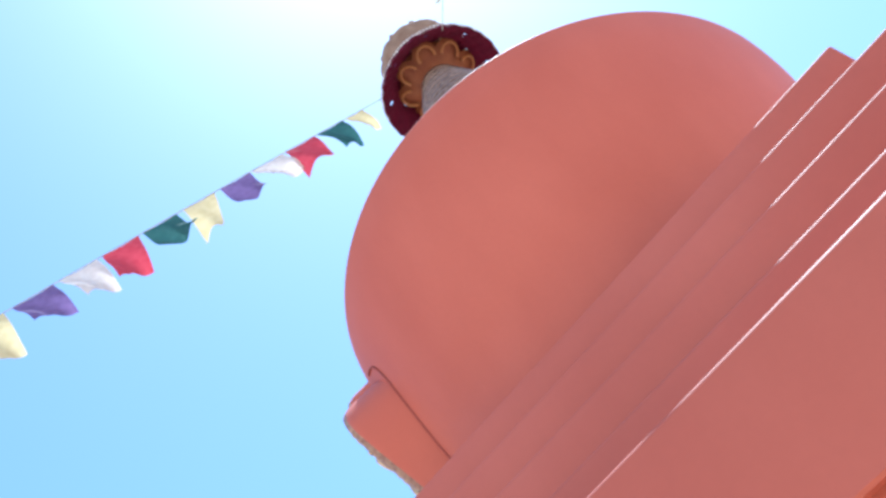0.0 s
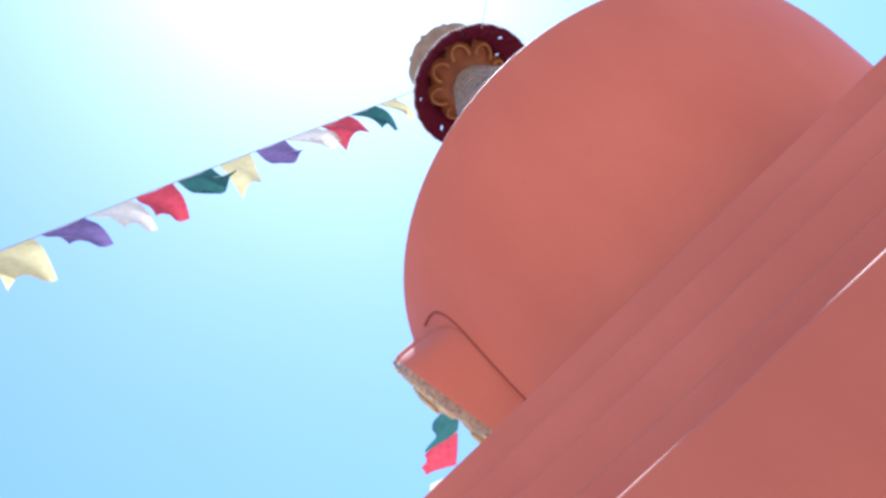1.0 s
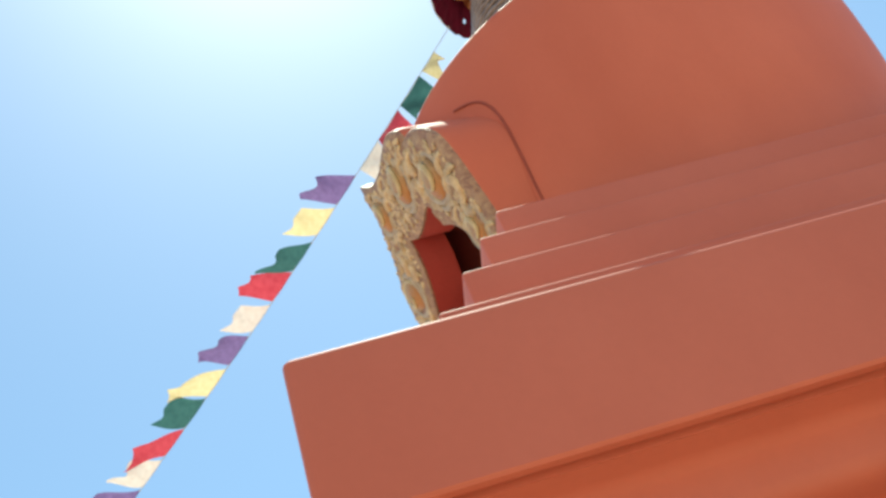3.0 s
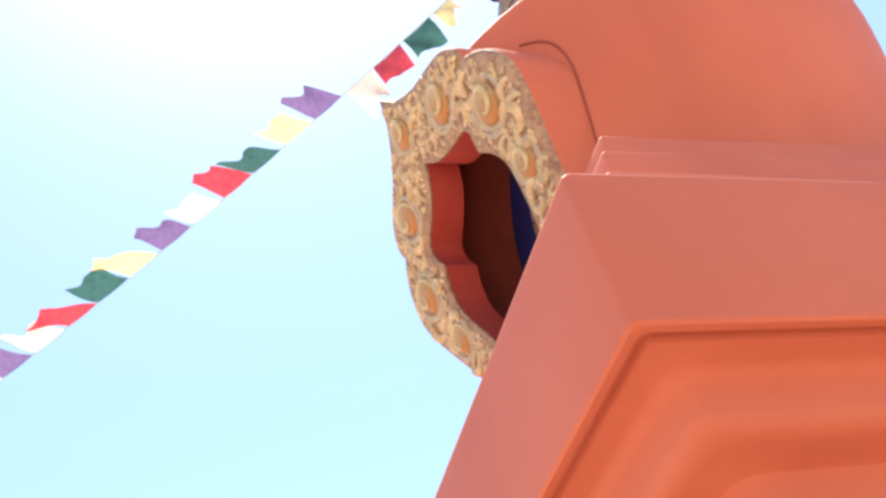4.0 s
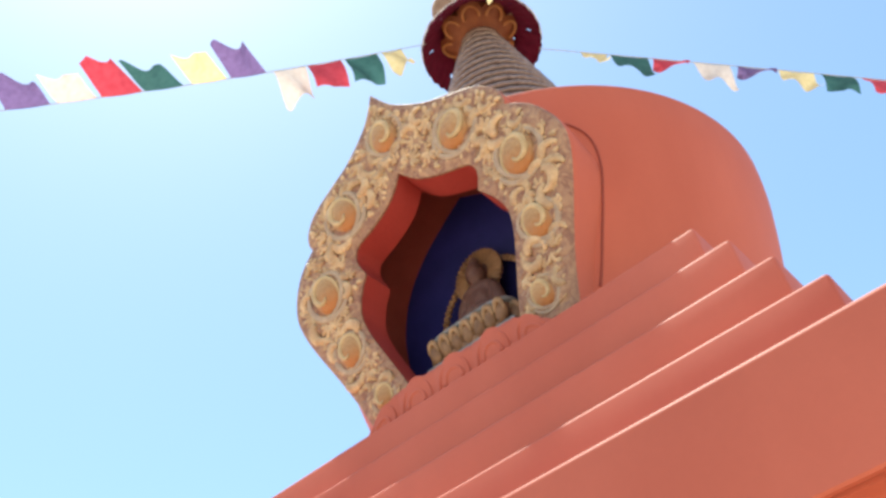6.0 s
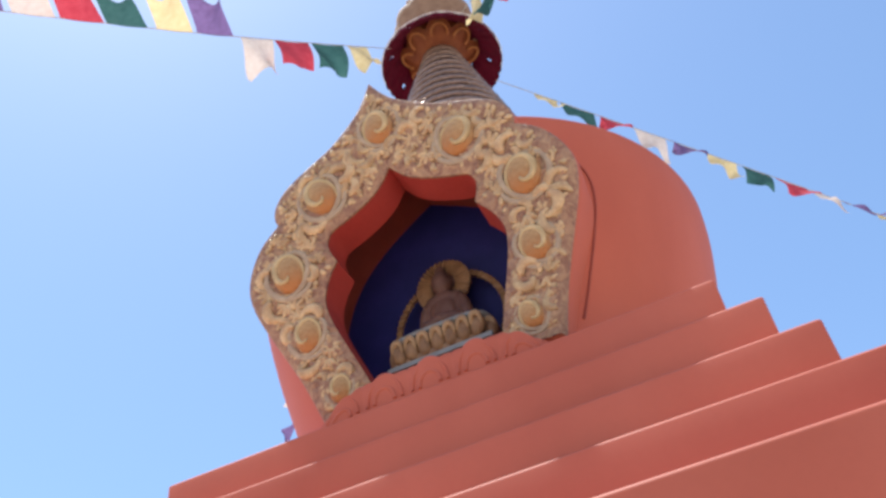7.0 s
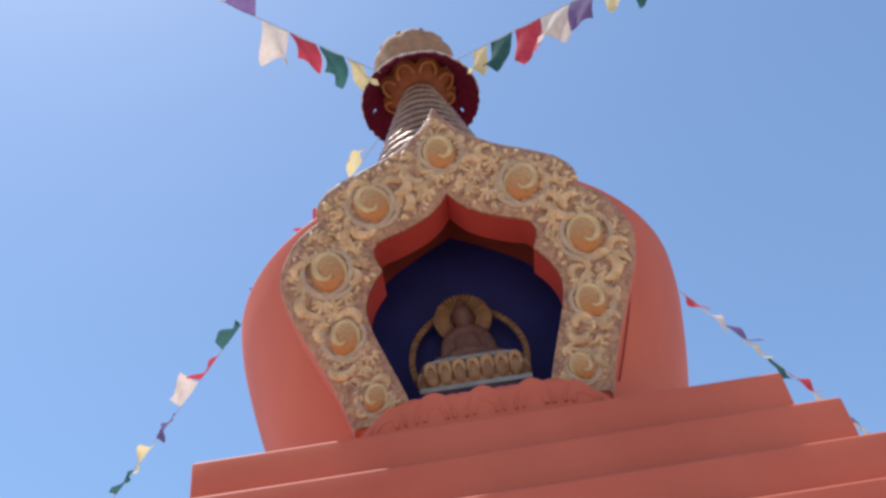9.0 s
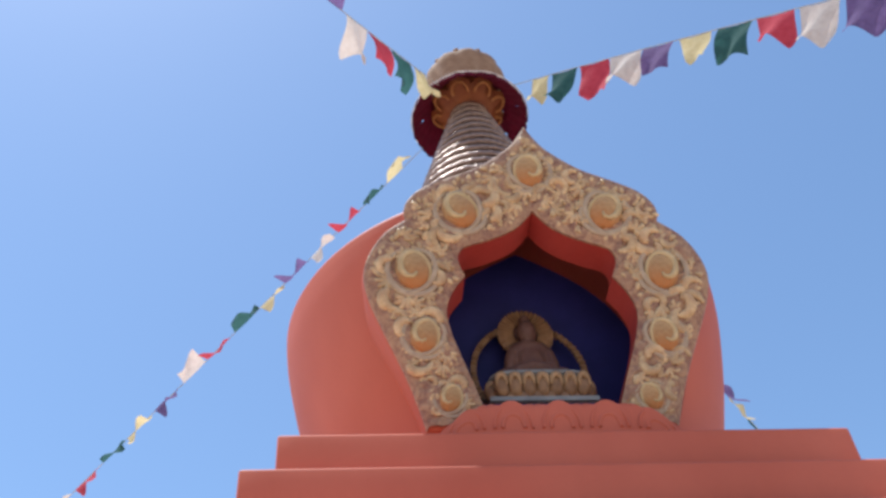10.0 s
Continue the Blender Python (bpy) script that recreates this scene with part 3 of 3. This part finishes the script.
def ball(bm, at, size, turn=0.0, sub=2):
    r = bmesh.ops.create_icosphere(bm, subdivisions=sub, radius=1)
    bmesh.ops.transform(bm, verts=r["verts"], matrix=Matrix.Translation(at) @ Matrix.Rotation(turn, 4, "Y") @ Matrix.Diagonal((size[0] * U, size[1] * U, size[2] * U, 1)))


CX = -0.008


def WN(x, y, z):
    return W(CX + (x - CX) * 0.92, y - 0.010, z)


throne = thing("lotus_throne", "gilded double-lotus throne on a white slab in the niche", "pedestal", WN(CX, -0.62, FLOOR))
bm = bmesh.new()
bmesh.ops.create_cube(bm, size=1)
bmesh.ops.transform(bm, verts=bm.verts, matrix=Matrix.Translation(WN(CX, -0.615, FLOOR + 0.036)) @ Matrix.Diagonal((0.430 * U, 0.26 * U, 0.02 * U, 1)))
part("slab", bm, WHITE, throne, "white painted slab")
bm = bmesh.new()
bmesh.ops.create_cube(bm, size=1)
bmesh.ops.transform(bm, verts=bm.verts, matrix=Matrix.Translation(WN(CX, -0.605, FLOOR + 0.01)) @ Matrix.Diagonal((0.44 * U, 0.25 * U, 0.022 * U, 1)))
part("foot", bm, BLUE, throne)


def sq(c):
    return math.copysign(abs(c) ** 0.45, c)


def oval(rx, ry, z, n=48):
    return [WN(CX + rx * sq(math.cos(2 * math.pi * i / n)), -0.62 + ry * sq(math.sin(2 * math.pi * i / n)), z) for i in range(n)]


F1 = FLOOR + 0.044
part("drum", rings_mesh([oval(0.205, 0.12, F1), oval(0.212, 0.126, F1 + 0.02), oval(0.190, 0.108, F1 + 0.050), oval(0.215, 0.128, F1 + 0.100), oval(0.205, 0.12, F1 + 0.108)], cap0=True, cap1=True), THRONE, throne, smooth=60)
part("cushion", rings_mesh([oval(0.216, 0.130, F1 + 0.106), oval(0.226, 0.137, F1 + 0.114), oval(0.226, 0.137, F1 + 0.122), oval(0.21, 0.126, F1 + 0.130)], cap0=True, cap1=True), WHITE, throne, smooth=60)
for k in range(9):
    s = -1 + 2 * k / 8
    cx, cy = (0.213 * s * 1.12, 1.0) if abs(s) < 0.89 else (0.213 * math.copysign(1.0, s), 0.55)
    bm = bmesh.new()
    ball(bm, WN(CX + cx, -0.62 - 0.116 * cy, F1 + 0.052), (0.030, 0.026, 0.050), 0.25 * s, 2)
    petal = part("petal", bm, THRONE, throne, smooth=80)
    pts = [WN(CX + cx + 0.022 * math.cos(q), -0.62 - 0.134 * cy - 0.004 * math.sin(q), F1 + 0.060 + 0.038 * math.sin(q)) for q in [-0.3 + 3.74 * i / 11 for i in range(12)]]
    part("petal_rim", tube(pts, [0.006 + 0.015 * math.sin(math.pi * i / 11) for i in range(12)], 6), THRONE_RIM, petal, smooth=80)
SZ = F1 + 0.126
bm = bmesh.new()
ball(bm, WN(CX, -0.615, SZ + 0.035), (0.165, 0.085, 0.04))
ball(bm, WN(CX - 0.11, -0.63, SZ + 0.045), (0.07, 0.06, 0.04), 0.3)
ball(bm, WN(CX + 0.11, -0.63, SZ + 0.045), (0.07, 0.06, 0.04), -0.3)
ball(bm, WN(CX, -0.60, SZ + 0.14), (0.078, 0.05, 0.12))
ball(bm, WN(CX, -0.60, SZ + 0.21), (0.098, 0.045, 0.045))
ball(bm, WN(CX - 0.10, -0.605, SZ + 0.145), (0.03, 0.032, 0.085), 0.22)
ball(bm, WN(CX + 0.10, -0.605, SZ + 0.145), (0.03, 0.032, 0.085), -0.22)
ball(bm, WN(CX - 0.04, -0.655, SZ + 0.085), (0.07, 0.028, 0.026), -0.2)
ball(bm, WN(CX + 0.04, -0.655, SZ + 0.085), (0.07, 0.028, 0.026), 0.2)
ball(bm, WN(CX, -0.605, SZ + 0.30), (0.048, 0.046, 0.06))
ball(bm, WN(CX, -0.60, SZ + 0.365), (0.028, 0.028, 0.03))
bmesh.ops.translate(bm, verts=bm.verts, vec=-WN(CX, -0.61, SZ))
bmesh.ops.scale(bm, verts=bm.verts, vec=(0.95, 1, 1.06))
me = mesh_of(bm, "statue")
me.materials.append(STONE)
statue = new("statue", me)
fuse = statue.modifiers.new("fuse", "REMESH")
fuse.mode, fuse.voxel_size, fuse.use_smooth_shade = "VOXEL", 0.009, True
statue.location = WN(CX, -0.61, SZ - 0.004)
tagged(statue, "small seated gilt statue on the lotus throne in the niche", "statue")


def disc(name, label, cx, cz, y, r_out, r_in, mat, flutes):
    ob = thing(name, label, "halo", WN(cx, y, cz - r_out))
    rings = []
    for r, d in ((r_in, 0.0), (r_in, 0.012), (r_in + (r_out - r_in) * 0.5, 0.016), (r_out, 0.012), (r_out, 0.0), (r_in, 0.0)):
        rings.append([WN(cx + r * math.cos(a), y - d - 0.006 * math.cos(flutes * a), cz + r * math.sin(a)) for a in [2 * math.pi * i / 160 for i in range(160)]])
    part("rim", rings_mesh(rings), mat, ob, smooth=50)
    return ob


halo = disc("halo", "fluted gilt halo behind the statue's head", CX, SZ + 0.325, -0.575, 0.132, 0.06, THRONE, 36)
part("field", rings_mesh([[WN(CX + r * math.cos(2 * math.pi * i / 40), -0.575, SZ + 0.325 + r * math.sin(2 * math.pi * i / 40)) for i in range(40)] for r in (0.075, 0.03, 0.004)], cap1=True), STONE, halo)
disc("mandorla", "thin gilt ring behind the statue and throne", CX, SZ + 0.14, -0.545, 0.272, 0.245, THRONE, 60)

# ---------------------------------------------------------------- prayer flags
ORDER = ("yellow", "green", "red", "white", "violet")


def flag_mesh(width, drop, fall, rng):
    """A small cloth hung by its upper edge from x = 0 to width, falling along a local direction and curled."""
    nx, ny = 12, 12
    ph, amp, lean = rng.uniform(0, 6.28), rng.uniform(0.02, 0.06), rng.uniform(-0.2, 0.2)
    pinch = rng.uniform(0.0, 0.45)
    side = Vector((1, 0, 0)).cross(fall)
    side = side.normalized() if side.length > 0.05 else Vector((0, 1, 0))
    bm = bmesh.new()
    rows = []
    for j in range(ny + 1):
        t = j / ny
        row = []
        for i in range(nx + 1):
            s = i / nx
            x = width * (s + (0.5 - s) * pinch * t * (0.6 + 0.4 * math.sin(ph))) + lean * drop * t
            p = Vector((x, 0, -0.012 * math.sin(math.pi * s) * (1 - t))) + fall * drop * t * (1 - 0.15 * abs(math.sin(ph + 4 * s)) * t)
            p += side * (amp * math.sin(ph + 6 * s + 3 * t) * t + 0.10 * drop * math.sin(ph + 2.6 * t) * t + 0.22 * drop * (s - 0.5) * math.cos(ph) * t * t)
            row.append(bm.verts.new(p))
        rows.append(row)
    for a, b in zip(rows, rows[1:]):
        for i in range(nx):
            bm.faces.new((a[i], a[i + 1], b[i + 1], b[i]))
    return mesh_of(bm, "flag")


WIND = Vector((0.1, -1.0, 0.08)).normalized()


def flag_line(azimuth, c0, c1, c2, first, pitch, count, reach, blow, seed, label):
    rng = random.Random(seed)
    a = radians(azimuth)
    dirn = Vector((math.cos(a), math.sin(a), 0))

    def at(r):
        return W(r * dirn.x, r * dirn.y, c0 + c1 * r + c2 * r * r)
    line = thing("prayer_flag_line", label, "prayer flags", at(0.30), "prayer flag lines")
    pts = [at(0.36 + (reach - 0.36) * i / 60) for i in range(61)]
    part("cord", tube(pts, [0.004] * 61, 5), CORD, line)
    for k in range(count):
        r = first + pitch * k
        p, q = at(r + pitch * (rng.uniform(0.0, 0.06) + (0.3 if k == 0 else 0.0))), at(r + pitch * rng.uniform(0.82, 0.97))
        d = q - p
        ex = d.normalized()
        ey = Vector((0, 0, 1)).cross(ex).normalized()
        ez = ex.cross(ey)
        b = (0.0 if blow > 1.2 and r < 1.25 else blow) + rng.uniform(-0.3, 0.3)
        pull = WIND * math.sin(b) + Vector((0, 0, -math.cos(b)))
        pull = (pull - ex * pull.dot(ex) * 0.6).normalized()
        fall = Vector((pull.dot(ex), pull.dot(ey), pull.dot(ez)))
        me = flag_mesh(d.length, rng.uniform(0.31, 0.45), fall, rng)
        me.materials.append(CLOTH[ORDER[k % 5]])
        ob = new("flag", me)
        ob.parent = line
        m = Matrix(((ex.x, ey.x, ez.x), (ex.y, ey.y, ez.y), (ex.z, ey.z, ez.z))).to_4x4()
        ob.matrix_basis = Matrix.Translation(p - line.location) @ m
        tagged(ob, ORDER[k % 5] + " cotton flag")
    end = at(reach)
    pole = thing("flag_pole", "slim grey metal pole that holds a flag line", "pole", (end.x, end.y, 0), "flag poles")
    part("shaft", rings_mesh([[Vector((end.x + r * math.cos(2 * math.pi * i / 16), end.y + r * math.sin(2 * math.pi * i / 16), z)) for i in range(16)] for r, z in ((0.05, 0), (0.045, end.z * 0.5), (0.035, end.z + 0.1))], cap0=True, cap1=True), POLE, pole, smooth=60)
    part("foot_plate", rings_mesh([[Vector((end.x + r * math.cos(2 * math.pi * i / 16), end.y + r * math.sin(2 * math.pi * i / 16), z)) for i in range(16)] for r, z in ((0.14, 0), (0.14, 0.02), (0.06, 0.03))], cap0=True, cap1=True), POLE, pole)


flag_line(-128, 3.264, -0.493, 0.0271, 0.455, 0.2165, 22, 5.8, 1.35, 11, "line of small coloured prayer flags strung from the spire")
flag_line(-46, 3.354, -0.591, -0.0117, 0.450, 0.1950, 22, 4.9, 0.05, 12, "steep line of small coloured prayer flags from the spire")
flag_line(145, 3.289, -0.579, -0.0025, 0.464, 0.2008, 20, 5.0, 1.0, 13, "line of fluttering prayer flags behind the dome")
flag_line(45, 3.152, -0.193, -0.0041, 0.5377, 0.2575, 20, 6.2, 0.35, 14, "line of prayer flags reaching over the stepped base")
